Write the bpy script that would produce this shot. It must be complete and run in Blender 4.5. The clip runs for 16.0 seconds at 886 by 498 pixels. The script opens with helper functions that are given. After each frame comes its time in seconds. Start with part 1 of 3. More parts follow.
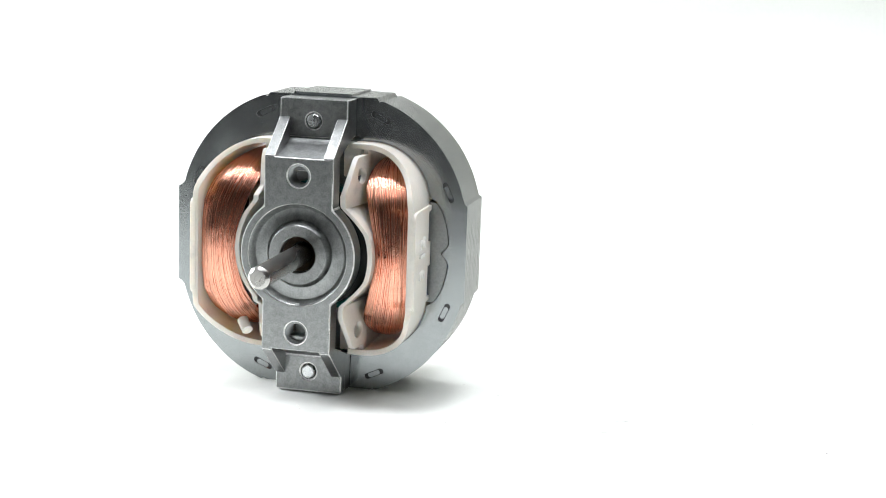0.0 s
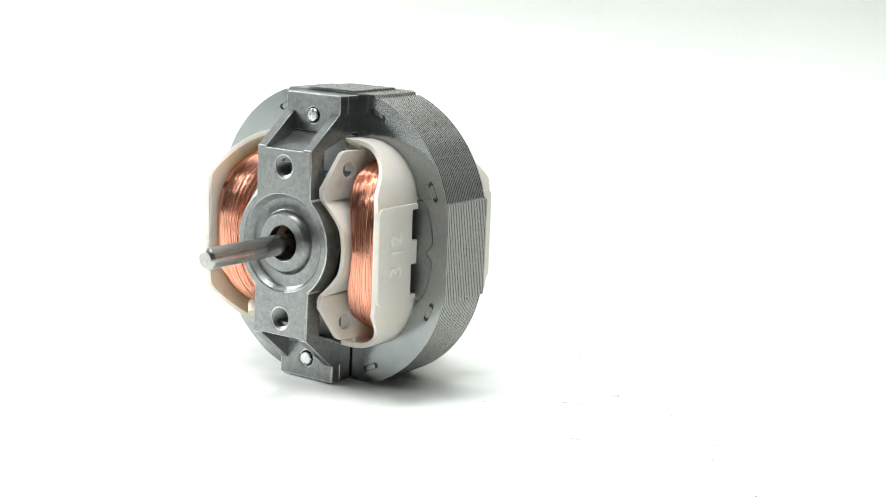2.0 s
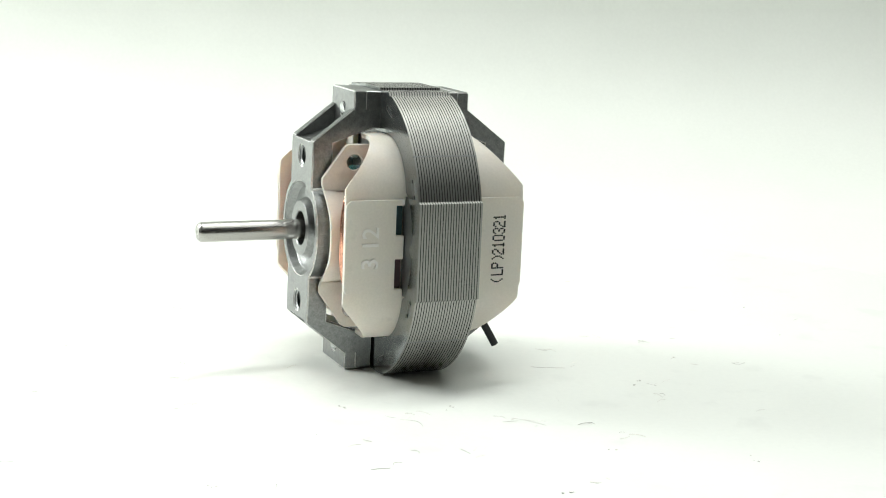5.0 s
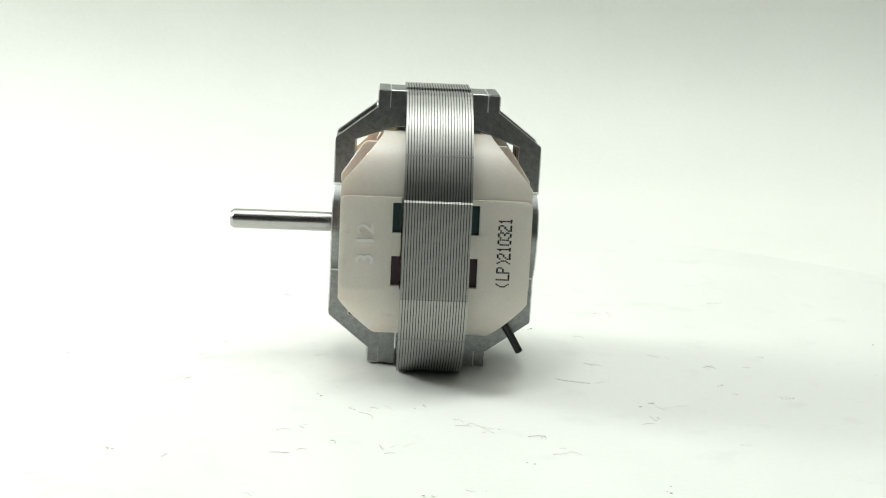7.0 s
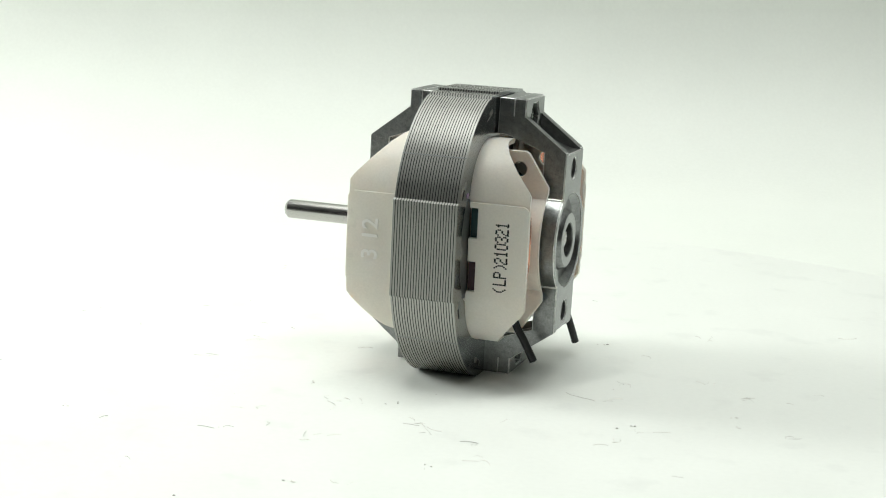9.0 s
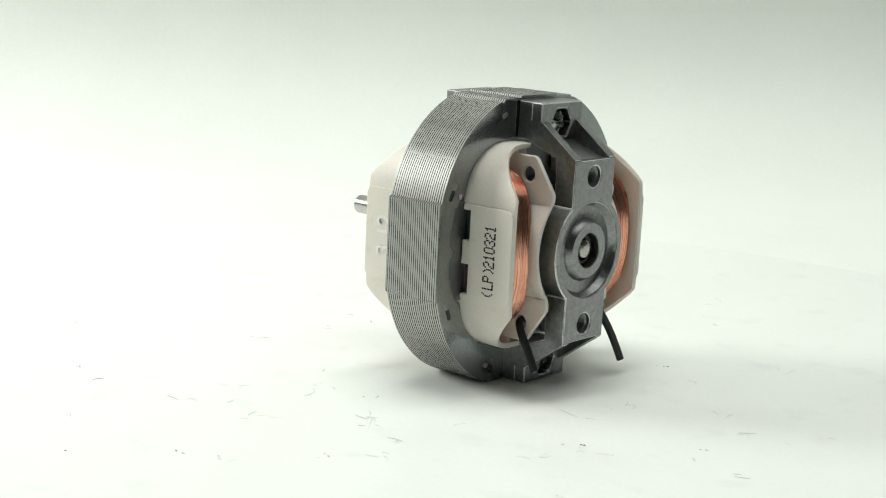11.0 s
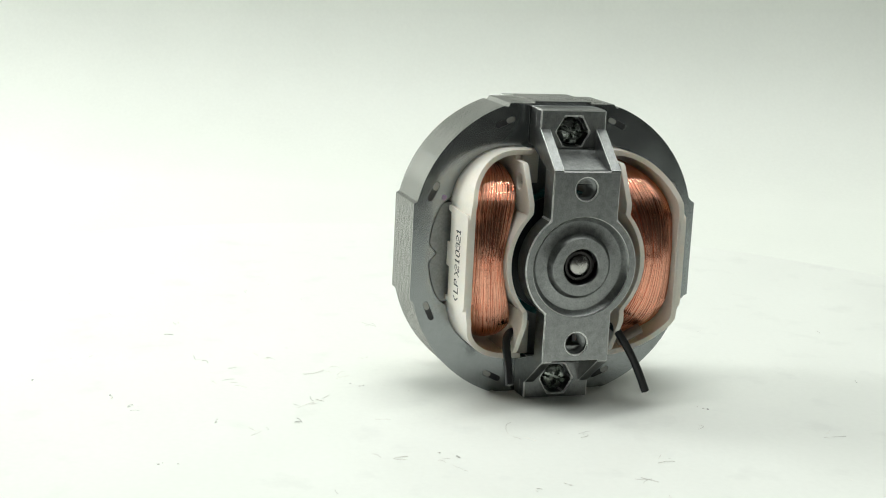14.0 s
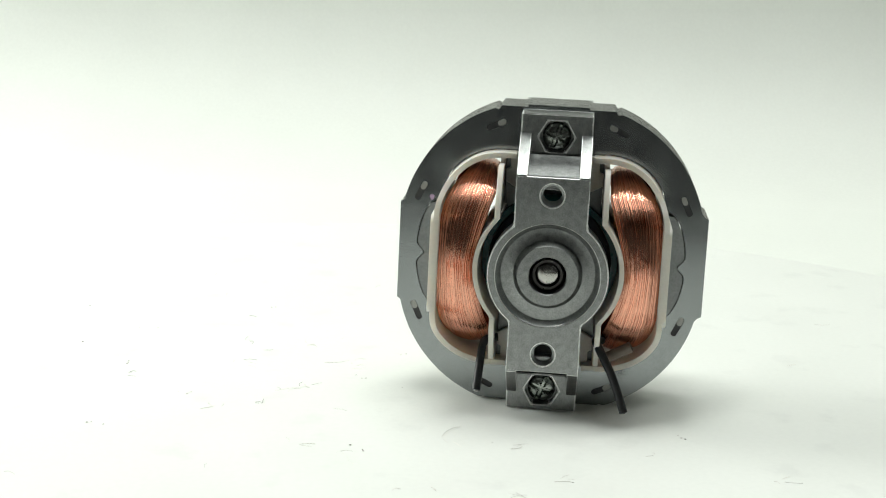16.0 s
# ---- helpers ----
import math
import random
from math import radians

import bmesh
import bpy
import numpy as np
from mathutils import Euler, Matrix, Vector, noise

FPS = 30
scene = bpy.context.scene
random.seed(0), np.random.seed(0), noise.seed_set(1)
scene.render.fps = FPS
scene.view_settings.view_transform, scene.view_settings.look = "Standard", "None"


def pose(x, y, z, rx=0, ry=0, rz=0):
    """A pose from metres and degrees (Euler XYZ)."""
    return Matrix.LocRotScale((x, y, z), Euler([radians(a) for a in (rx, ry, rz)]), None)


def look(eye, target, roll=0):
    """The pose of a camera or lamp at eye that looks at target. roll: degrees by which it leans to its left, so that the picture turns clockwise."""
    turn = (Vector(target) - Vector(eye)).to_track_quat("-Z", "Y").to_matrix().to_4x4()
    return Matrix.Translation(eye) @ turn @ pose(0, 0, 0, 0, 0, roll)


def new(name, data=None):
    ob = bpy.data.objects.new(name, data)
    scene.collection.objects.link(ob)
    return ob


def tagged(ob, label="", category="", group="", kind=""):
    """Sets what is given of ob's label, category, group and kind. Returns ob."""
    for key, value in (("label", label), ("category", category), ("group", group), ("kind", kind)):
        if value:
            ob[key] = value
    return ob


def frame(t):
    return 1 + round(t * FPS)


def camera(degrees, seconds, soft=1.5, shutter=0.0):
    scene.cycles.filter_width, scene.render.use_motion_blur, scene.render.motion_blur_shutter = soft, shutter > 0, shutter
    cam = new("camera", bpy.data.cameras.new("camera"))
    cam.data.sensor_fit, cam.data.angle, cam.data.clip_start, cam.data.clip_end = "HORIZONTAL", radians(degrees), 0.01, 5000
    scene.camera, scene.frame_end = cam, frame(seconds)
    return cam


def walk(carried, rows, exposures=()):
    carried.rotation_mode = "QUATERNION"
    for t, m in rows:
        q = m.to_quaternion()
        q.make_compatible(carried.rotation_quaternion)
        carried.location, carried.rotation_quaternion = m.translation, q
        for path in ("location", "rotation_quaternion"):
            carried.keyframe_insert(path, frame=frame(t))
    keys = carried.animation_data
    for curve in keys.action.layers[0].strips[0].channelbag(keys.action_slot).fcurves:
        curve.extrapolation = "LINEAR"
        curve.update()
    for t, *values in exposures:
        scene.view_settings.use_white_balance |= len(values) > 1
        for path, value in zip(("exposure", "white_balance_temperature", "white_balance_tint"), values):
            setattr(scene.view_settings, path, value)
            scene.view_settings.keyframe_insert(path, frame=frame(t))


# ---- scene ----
from mathutils.geometry import tessellate_polygon

# ---------------------------------------------------------------- camera
CAM_D, CAM_H, PITCH, YAW, ROLL = 0.2758, 0.0807, -0.1981, 0.0030, 2.37
EYE = Vector((0, -CAM_D, CAM_H))
AIM = EYE + Vector((math.sin(YAW) * math.cos(PITCH), math.cos(YAW) * math.cos(PITCH), math.sin(PITCH)))
cam = camera(31.3, 16.0, soft=1.05)
walk(cam, [(0, look(EYE, AIM, ROLL)), (16, look(EYE, AIM, ROLL))],
     exposures=[(0, 0.67, 6200, 19), (1.5, 0.55, 6250, 17), (2.5, 0.36, 6350, 14), (3.5, 0.20, 6400, 13), (4.2, 0.11, 6430, 12), (6.5, -0.16, 6500, 10), (9, -0.19, 6500, 10), (12.5, -0.27, 6500, 10), (14.5, -0.26, 6500, 10), (16, -0.21, 6500, 10)])

# ---------------------------------------------------------------- light
world = bpy.data.worlds.new("room_air")
scene.world = world
world.use_nodes = True
world.node_tree.nodes["Background"].inputs[0].default_value = (0.9, 1.0, 0.95, 1)
world.node_tree.nodes["Background"].inputs[1].default_value = 0.0


def area_lamp(name, eye, target, width, height, watts, colour):
    data = bpy.data.lights.new(name, "AREA")
    data.shape, data.size, data.size_y, data.energy, data.color = "RECTANGLE", width, height, watts, colour
    lamp = new(name, data)
    lamp.matrix_world = look(eye, target)
    return lamp


area_lamp("softbox_light", (-0.70, 0.18, 0.35), (0.0, 0.0, 0.03), 0.28, 0.24, 5.4, (0.955, 1.0, 0.945))
area_lamp("overhead_light", (-0.05, 0.07, 0.95), (0.0, 0.0, 0.0), 0.7, 0.07, 4.2, (0.955, 1.0, 0.945))
area_lamp("ceiling_light", (0.30, 0.12, 1.70), (0.30, 0.12, 0.0), 1.8, 1.8, 20.8, (0.955, 1.0, 0.945))


# ---------------------------------------------------------------- materials
def material(name, colour, metal=0.0, rough=0.5, spread=0.12, size=900.0, bump=0.1, fine=6000.0, rough_spread=0.1,
             stretch=(1, 1, 1), sub=0.0, dark=None, clear=0.0, islands=0.0, smudge=None):
    """Principled material with stains at one scale and grain at a finer one. Sizes are waves per metre."""
    mat = bpy.data.materials.new(name)
    mat.use_nodes = True
    nt = mat.node_tree
    n, l = nt.nodes, nt.links
    bsdf = n["Principled BSDF"]
    geo = n.new("ShaderNodeTexCoord")
    mapping = n.new("ShaderNodeMapping")
    mapping.inputs["Scale"].default_value = stretch
    l.new(geo.outputs["Object"], mapping.inputs["Vector"])
    big = n.new("ShaderNodeTexNoise")
    big.inputs["Scale"].default_value, big.inputs["Detail"].default_value = size, 4
    small = n.new("ShaderNodeTexNoise")
    small.inputs["Scale"].default_value, small.inputs["Detail"].default_value = fine, 3
    for tex in (big, small):
        l.new(mapping.outputs[0], tex.inputs["Vector"])
    add = n.new("ShaderNodeMath")
    add.operation = "ADD"
    l.new(big.outputs[0], add.inputs[0])
    l.new(small.outputs[0], add.inputs[1])
    ramp = n.new("ShaderNodeMapRange")
    ramp.inputs["From Min"].default_value, ramp.inputs["From Max"].default_value = 0.65, 1.35
    l.new(add.outputs[0], ramp.inputs["Value"])
    mix = n.new("ShaderNodeMix")
    mix.data_type = "RGBA"
    low = dark or [c * (1 - spread) for c in colour]
    mix.inputs["A"].default_value = (*low, 1)
    mix.inputs["B"].default_value = (*[min(1, c * (1 + spread)) for c in colour], 1)
    l.new(ramp.outputs[0], mix.inputs["Factor"])
    out = mix.outputs["Result"]
    if smudge:
        spot = n.new("ShaderNodeTexNoise")
        spot.inputs["Scale"].default_value, spot.inputs["Detail"].default_value = smudge[0], 5
        l.new(geo.outputs["Object"], spot.inputs["Vector"])
        edge = n.new("ShaderNodeMapRange")
        edge.inputs["From Min"].default_value, edge.inputs["From Max"].default_value = smudge[1], smudge[1] + 0.12
        edge.inputs["To Max"].default_value = smudge[2]
        l.new(spot.outputs[0], edge.inputs["Value"])
        dirt = n.new("ShaderNodeMix")
        dirt.data_type = "RGBA"
        dirt.inputs["B"].default_value = (*smudge[3], 1)
        l.new(edge.outputs[0], dirt.inputs["Factor"])
        l.new(out, dirt.inputs["A"])
        out = dirt.outputs["Result"]
    if islands:
        info = n.new("ShaderNodeNewGeometry")
        vary = n.new("ShaderNodeMapRange")
        vary.inputs["To Min"].default_value, vary.inputs["To Max"].default_value = 1 - islands, 1 + islands
        l.new(info.outputs["Random Per Island"], vary.inputs["Value"])
        times = n.new("ShaderNodeVectorMath")
        times.operation = "SCALE"
        l.new(out, times.inputs[0])
        l.new(vary.outputs[0], times.inputs["Scale"])
        out = times.outputs[0]
    l.new(out, bsdf.inputs["Base Color"])
    rr = n.new("ShaderNodeMapRange")
    rr.inputs["From Min"].default_value, rr.inputs["From Max"].default_value = 0.3, 0.7
    rr.inputs["To Min"].default_value, rr.inputs["To Max"].default_value = max(0.03, rough - rough_spread), min(1, rough + rough_spread)
    l.new(big.outputs[0], rr.inputs["Value"])
    l.new(rr.outputs[0], bsdf.inputs["Roughness"])
    bsdf.inputs["Metallic"].default_value = metal
    bsdf.inputs["Subsurface Weight"].default_value = sub
    bsdf.inputs["Subsurface Radius"].default_value = (1, 0.8, 0.6)
    bsdf.inputs["Subsurface Scale"].default_value = 0.0015
    bsdf.inputs["Coat Weight"].default_value = clear
    if bump:
        b = n.new("ShaderNodeBump")
        b.inputs["Strength"].default_value, b.inputs["Distance"].default_value = bump, 0.0001
        l.new(small.outputs[0], b.inputs["Height"])
        l.new(b.outputs[0], bsdf.inputs["Normal"])
    return mat


PAPER = material("white_card", (0.84, 0.86, 0.815), rough=0.55, spread=0.02, size=40, fine=900, bump=0.05)
SCUFFED = material("scuffed_white", (0.855, 0.87, 0.835), rough=0.5, spread=0.02, size=60, fine=900, bump=0.05, smudge=(95, 0.58, 0.14, (0.55, 0.56, 0.55)))
PLASTER = material("plain_plaster", (0.17, 0.17, 0.165), rough=0.8, spread=0.06, size=3, fine=60, bump=0.1)
DESK = material("dark_desk_cloth", (0.03, 0.029, 0.028), rough=0.97, rough_spread=0.02, spread=0.1, size=8, fine=120)
ZINC = material("cast_zinc", (0.272, 0.279, 0.277), metal=0.95, rough=0.325, spread=0.28, size=1000, fine=4200, bump=0.16, rough_spread=0.04, smudge=(420, 0.62, 0.12, (0.16, 0.15, 0.14)))
# wear on the bevelled edges; the pale colour also paints in their highlights
WORN_LIT = material("worn_lit_zinc_edge", (0.84, 0.84, 0.81), metal=0.75, rough=0.42, spread=0.3, size=900, fine=3000, bump=0.5)
STEEL = material("lamination_steel", (0.305, 0.322, 0.325), metal=0.95, rough=0.19, spread=0.12, size=200, fine=2600, bump=0.08, rough_spread=0.04, smudge=(620, 0.66, 0.35, (0.55, 0.55, 0.53)))
SHEAR = material("sheared_steel", (0.39, 0.39, 0.37), metal=0.9, rough=0.45, spread=0.12, size=260, fine=3000, bump=0.12, rough_spread=0.08)
BRIDGE = material("bridge_steel", (0.28, 0.29, 0.29), metal=0.9, rough=0.42, spread=0.18, size=300, fine=2600, bump=0.12)
BRIGHT = material("ground_steel", (0.46, 0.45, 0.43), metal=1.0, rough=0.27, spread=0.06, size=200, fine=4000, bump=0.04, rough_spread=0.06, stretch=(0.2, 1, 1))
PLATED = material("plated_steel", (0.68, 0.70, 0.70), metal=1.0, rough=0.26, spread=0.12, size=700, fine=5000, bump=0.1)
SCREW = material("screw_plating", (0.42, 0.45, 0.42), metal=1.0, rough=0.22, spread=0.15, size=700, fine=5000, bump=0.1)
COPPER = material("enamelled_copper", (0.79, 0.39, 0.275), metal=1.0, rough=0.18, spread=0.14, size=300, fine=4000, bump=0.0, rough_spread=0.08, islands=0.16)
NYLON = material("white_nylon", (0.80, 0.75, 0.68), rough=0.38, spread=0.05, size=120, fine=2500, bump=0.06, sub=0.35, smudge=(170, 0.62, 0.3, (0.30, 0.27, 0.27)))
RAISED = material("raised_nylon", (0.88, 0.85, 0.81), rough=0.4, spread=0.03, size=120, fine=2500, bump=0.04)
SLEEVING = material("brown_sleeving", (0.16, 0.13, 0.105), rough=0.4, spread=0.1)
LILAC = material("lilac_paint", (0.45, 0.32, 0.48), rough=0.5, spread=0.15)
INK = material("black_ink", (0.012, 0.012, 0.013), rough=0.6, spread=0.2)
SLEEVE = material("black_sleeve", (0.012, 0.013, 0.014), rough=0.38, spread=0.2, size=500, fine=3000, bump=0.06)
FILM = material("dark_oxide", (0.06, 0.06, 0.062), metal=0.3, rough=0.5, spread=0.3)
ROTOR = material("dark_rotor", (0.030, 0.034, 0.036), metal=0.6, rough=0.4, spread=0.3, size=400)
TEAL = material("teal_lacquer", (0.01, 0.10, 0.10), rough=0.3, spread=0.25, size=400)
BRONZE = material("sintered_bronze", (0.07, 0.045, 0.03), metal=0.9, rough=0.45, spread=0.2, size=900)
SLIP_GREEN = material("green_insulating_slip", (0.012, 0.045, 0.05), rough=0.45, spread=0.3, size=300)
SLIP_PLUM = material("plum_insulating_slip", (0.055, 0.022, 0.03), rough=0.5, spread=0.3, size=300)
DARKBUSH = material("oiled_bushing", (0.05, 0.048, 0.046), metal=0.9, rough=0.35, spread=0.3, size=900)
DUST = material("grey_lint", (0.68, 0.66, 0.63), rough=0.9, spread=0.4, size=300, islands=0.5)

# ---------------------------------------------------------------- mesh helpers (millimetres, motor space: x shaft, y side, z up from the base)
MM = 0.001
HZ = 25.8                       # height of the shaft over the base


def mesh_of(bm, name, mat, smooth=35.0):
    bmesh.ops.recalc_face_normals(bm, faces=bm.faces)
    me = bpy.data.meshes.new(name)
    bm.to_mesh(me)
    bm.free()
    me.materials.append(mat)
    if smooth:
        me.shade_smooth()
        me.set_sharp_from_angle(angle=radians(smooth))
    return me


def part(name, bm, mat, parent=None, label="", smooth=35.0):
    ob = new(name, mesh_of(bm, name, mat, smooth))
    if parent:
        ob.parent = parent
    return tagged(ob, label)


def merge(bm, other):
    made = {v: bm.verts.new(v.co) for v in other.verts}
    for f in other.faces:
        bm.faces.new([made[v] for v in f.verts]).material_index = f.material_index
    other.free()


def put(u, v, w, axis):
    p = {"x": (w, u, v), "y": (u, w, v), "z": (u, v, w)}[axis]
    return (p[0] * MM, p[1] * MM, (p[2] + (HZ if axis != "z" else 0)) * MM)


def prism(bm, loops, a, b, axis="x", bevel=0.0, segments=1):
    """A slab from a to b along the axis, with the outline loops[0] and holes loops[1:]."""
    t = bmesh.new()
    flat = [p for loop in loops for p in loop]
    low = [t.verts.new(put(u, v, a, axis)) for u, v in flat]
    high = [t.verts.new(put(u, v, b, axis)) for u, v in flat]
    for tri in tessellate_polygon([[Vector((u, v, 0)) for u, v in loop] for loop in loops]):
        if len(set(tri)) == 3:
            t.faces.new([low[i] for i in tri])
            t.faces.new([high[i] for i in tri])
    k = 0
    for loop in loops:
        n = len(loop)
        for i in range(n):
            j = (i + 1) % n
            t.faces.new((low[k + i], low[k + j], high[k + j], high[k + i]))
        k += n
    bmesh.ops.recalc_face_normals(t, faces=t.faces)
    if bevel:
        edges = [e for e in t.edges if len(e.link_faces) == 2 and e.calc_face_angle(0) > 0.6]
        done = bmesh.ops.bevel(t, geom=edges, offset=bevel * MM, segments=segments, affect="EDGES", clamp_overlap=True)
        for face in done["faces"]:
            face.material_index = 1
    merge(bm, t)


def circle(cu, cv, r, n=32, start=0.0):
    return [(cu + r * math.cos(start + 2 * math.pi * i / n), cv + r * math.sin(start + 2 * math.pi * i / n)) for i in range(n)]


def rect(u0, v0, u1, v1):
    return [(u0, v0), (u1, v0), (u1, v1), (u0, v1)]


def lathe(bm, profile, n=64, cy=0.0, cz=0.0, closed=True):
    """Turns (x, r) points round the line y=cy, z=cz."""
    rings = []
    for x, r in profile:
        if r <= 0:
            rings.append([bm.verts.new((x * MM, cy * MM, (cz + HZ) * MM))] * n)
        else:
            rings.append([bm.verts.new((x * MM, (cy + r * math.cos(2 * math.pi * i / n)) * MM, (cz + HZ + r * math.sin(2 * math.pi * i / n)) * MM)) for i in range(n)])
    pairs = list(zip(rings, rings[1:])) + ([(rings[-1], rings[0])] if closed else [])
    for p, q in pairs:
        for i in range(n):
            j = (i + 1) % n
            vs = list(dict.fromkeys((p[i], p[j], q[j], q[i])))
            if len(vs) > 2:
                bm.faces.new(vs)


def tube(bm, path, r, n=8, closed=False, caps=True):
    """A round wire along points in metres."""
    pts = [Vector(p) for p in path]
    m = len(pts)
    rings = []
    side = None
    for i, p in enumerate(pts):
        a = pts[i - 1] if (i or closed) else p
        b = pts[(i + 1) % m] if (i < m - 1 or closed) else p
        d = (b - a).normalized()
        if side is None:
            side = d.cross(Vector((0.13, 1, 0.21))).normalized()
        side = (side - d * side.dot(d)).normalized()
        up = d.cross(side)
        rings.append([bm.verts.new(p + r * (side * math.cos(2 * math.pi * k / n) + up * math.sin(2 * math.pi * k / n))) for k in range(n)])
    for i in range(m if closed else m - 1):
        p, q = rings[i], rings[(i + 1) % m]
        for k in range(n):
            bm.faces.new((p[k], p[(k + 1) % n], q[(k + 1) % n], q[k]))
    if caps and not closed:
        bm.faces.new(rings[0])
        bm.faces.new(rings[-1])


def curve_through(points, steps=8):
    """Catmull-Rom points in millimetres of motor space, as metres."""
    p = [Vector(q) for q in points]
    p = [p[0] * 2 - p[1]] + p + [p[-1] * 2 - p[-2]]
    out = []
    for i in range(1, len(p) - 2):
        for k in range(steps):
            t = k / steps
            out.append(0.5 * (2 * p[i] + (p[i + 1] - p[i - 1]) * t + (2 * p[i - 1] - 5 * p[i] + 4 * p[i + 1] - p[i + 2]) * t * t
                              + (3 * p[i] - p[i - 1] - 3 * p[i + 1] + p[i + 2]) * t ** 3))
    out.append(p[-2])
    return [(q.x * MM, q.y * MM, (q.z + HZ) * MM) for q in out]


# ---------------------------------------------------------------- setting
def sweep():
    """White card: level on the desk, rising in a curve into an upright back."""
    bm = bmesh.new()
    bend, r = 0.217, 0.069
    line = [(-0.14, -0.0002), (bend, -0.0002)]
    line += [(bend + r * math.sin(a), -0.0002 + r - r * math.cos(a)) for a in [radians(5 * k) for k in range(1, 19)]]
    line += [(bend + r, 0.75)]
    rows = []
    for y, z in line:
        rows.append([bm.verts.new((x, y, z)) for x in (-0.55, -0.2, 0.3, 0.8)])
    back = [[bm.verts.new((v.co.x, v.co.y + (0.002 if i > 10 else 0.0), v.co.z - (0.002 if i <= 10 else 0.0))) for v in row] for i, row in enumerate(rows)]
    for g in (rows, back):
        for a, b in zip(g, g[1:]):
            for i in range(3):
                bm.faces.new((a[i], a[i + 1], b[i + 1], b[i]))
    ob = part("backdrop", bm, PAPER)
    return tagged(ob, "white card backdrop sweeping up behind the motor", "backdrop", kind="structure")


def box_mesh(x0, y0, z0, x1, y1, z1):
    bm = bmesh.new()
    bmesh.ops.create_cube(bm, size=1)
    for v in bm.verts:
        v.co = Vector((x0 if v.co.x < 0 else x1, y0 if v.co.y < 0 else y1, z0 if v.co.z < 0 else z1))
    return bm


def room():
    for name, b in (("floor", (-2.2, -2.2, -0.85, 2.2, 2.2, -0.75)), ("ceiling", (-2.2, -2.2, 1.75, 2.2, 2.2, 1.85)),
                    ("wall_west", (-2.3, -2.2, -0.75, -2.2, 2.2, 1.75)), ("wall_east", (2.2, -2.2, -0.75, 2.3, 2.2, 1.75)),
                    ("wall_north", (-2.2, 2.2, -0.75, 2.2, 2.3, 1.75)), ("wall_south", (-2.2, -2.3, -0.75, 2.2, -2.2, 1.75))):
        tagged(part(name, box_mesh(*b), PLASTER, smooth=0), "plain matt grey plaster surface of the room", "wall" if "wall" in name else name, kind="structure")
    desk = part("desk", box_mesh(-1.2, -0.8, -0.75, 1.2, 1.3, -0.004), DESK, smooth=0)
    tagged(desk, "plain desk under the white card", "desk", kind="structure")


sweep()
room()


def turntable():
    """Thin round white card that turns under the motor."""
    bm = bmesh.new()
    n, r = 160, 0.16
    rings = []
    for rad, z in ((r - 0.0002, -0.0002), (r, -0.00015), (r, -0.00005), (r - 0.0002, 0.0)):
        rings.append([bm.verts.new((rad * math.cos(2 * math.pi * i / n), rad * math.sin(2 * math.pi * i / n), z)) for i in range(n)])
    for a, b in zip(rings, rings[1:]):
        for i in range(n):
            bm.faces.new((a[i], a[(i + 1) % n], b[(i + 1) % n], b[i]))
    bm.faces.new(rings[-1])
    bm.faces.new(rings[0])
    ob = part("turntable", bm, SCUFFED)
    return tagged(ob, "round white turntable top lightly scuffed and dusty", "turntable")


table = turntable()


# ---------------------------------------------------------------- the motor
motor = new("electric_motor")
tagged(motor, "small open-frame electric motor with copper coils and grey metal brackets", "electric motor")

HALF = 6.0                      # half the stack of sheets
FLAT, TOP, RC, CY, CZ, STEP = 26.35, 26.2, 23.3, 3.0, 3.75, 8.55


def outer_outline():
    """One quarter of a sheet's outline, mirrored round."""
    q = [(FLAT, 0.0), (FLAT, STEP), (FLAT - 0.6, STEP + 0.3)]
    a0 = math.atan2(STEP + 0.9 - CZ, math.sqrt(RC ** 2 - (STEP + 0.9 - CZ) ** 2))
    yt = 10.2
    a1 = math.atan2(math.sqrt(RC ** 2 - (yt + 0.6 - CY) ** 2), yt + 0.6 - CY)
    q += [(CY + RC * math.cos(a0 + (a1 - a0) * k / 22), CZ + RC * math.sin(a0 + (a1 - a0) * k / 22)) for k in range(23)]
    q += [(yt, TOP - 0.75), (yt - 0.5, TOP), (5.3, TOP), (5.2, TOP + 0.4), (0.0, TOP + 0.4)]
    far = [(y + (0.4 if z < 9 and y > 20 else 0.0), z) for y, z in q]
    full = q + [(-y, z) for y, z in reversed(far[:-1])]
    low = [(y, max(-z, -25.75)) for y, z in reversed(full[1:-1])]
    return full + low


def lens(z, grow=0.0):
    """Edge of the loose side bridge: a bow with a small wave in its middle."""
    f = max(0.0, 1 - (z / 9.2) ** 2)
    return 20.2 + grow + 3.2 * f ** 0.6 - 1.35 * math.exp(-((z + 0.2) / 1.0) ** 2)


def rounded(hy, hz, cy, cz, r, n=12):
    q = [(cy + r * math.cos(a), cz + r * math.sin(a)) for a in [math.pi / 2 * k / n for k in range(n + 1)]]
    return q


def inner_outline():
    side = [(lens(z), z) for z in [-9.0 + 0.5 * k for k in range(37)]]
    arc = rounded(0, 0, 9.2, 8.25, 10.52)
    right = side + [p for p in arc if p[1] > 9.2]
    up = right + [(-y, z) for y, z in reversed([p for p in arc if p[1] > 9.2])] + [(-y, z) for y, z in reversed(side)]
    low = [(-y, -z) for y, z in [p for p in arc if p[1] > 9.2]] + [(y, -z) for y, z in reversed([p for p in arc if p[1] > 9.2])]
    return up + low


SLOTS = [(sy * y, sz * z, math.atan2(sz * z, sy * y) + math.pi / 2) for sy in (1, -1) for sz in (1, -1) for y, z in ((10.44, 22.84), (22.84, 10.62))]


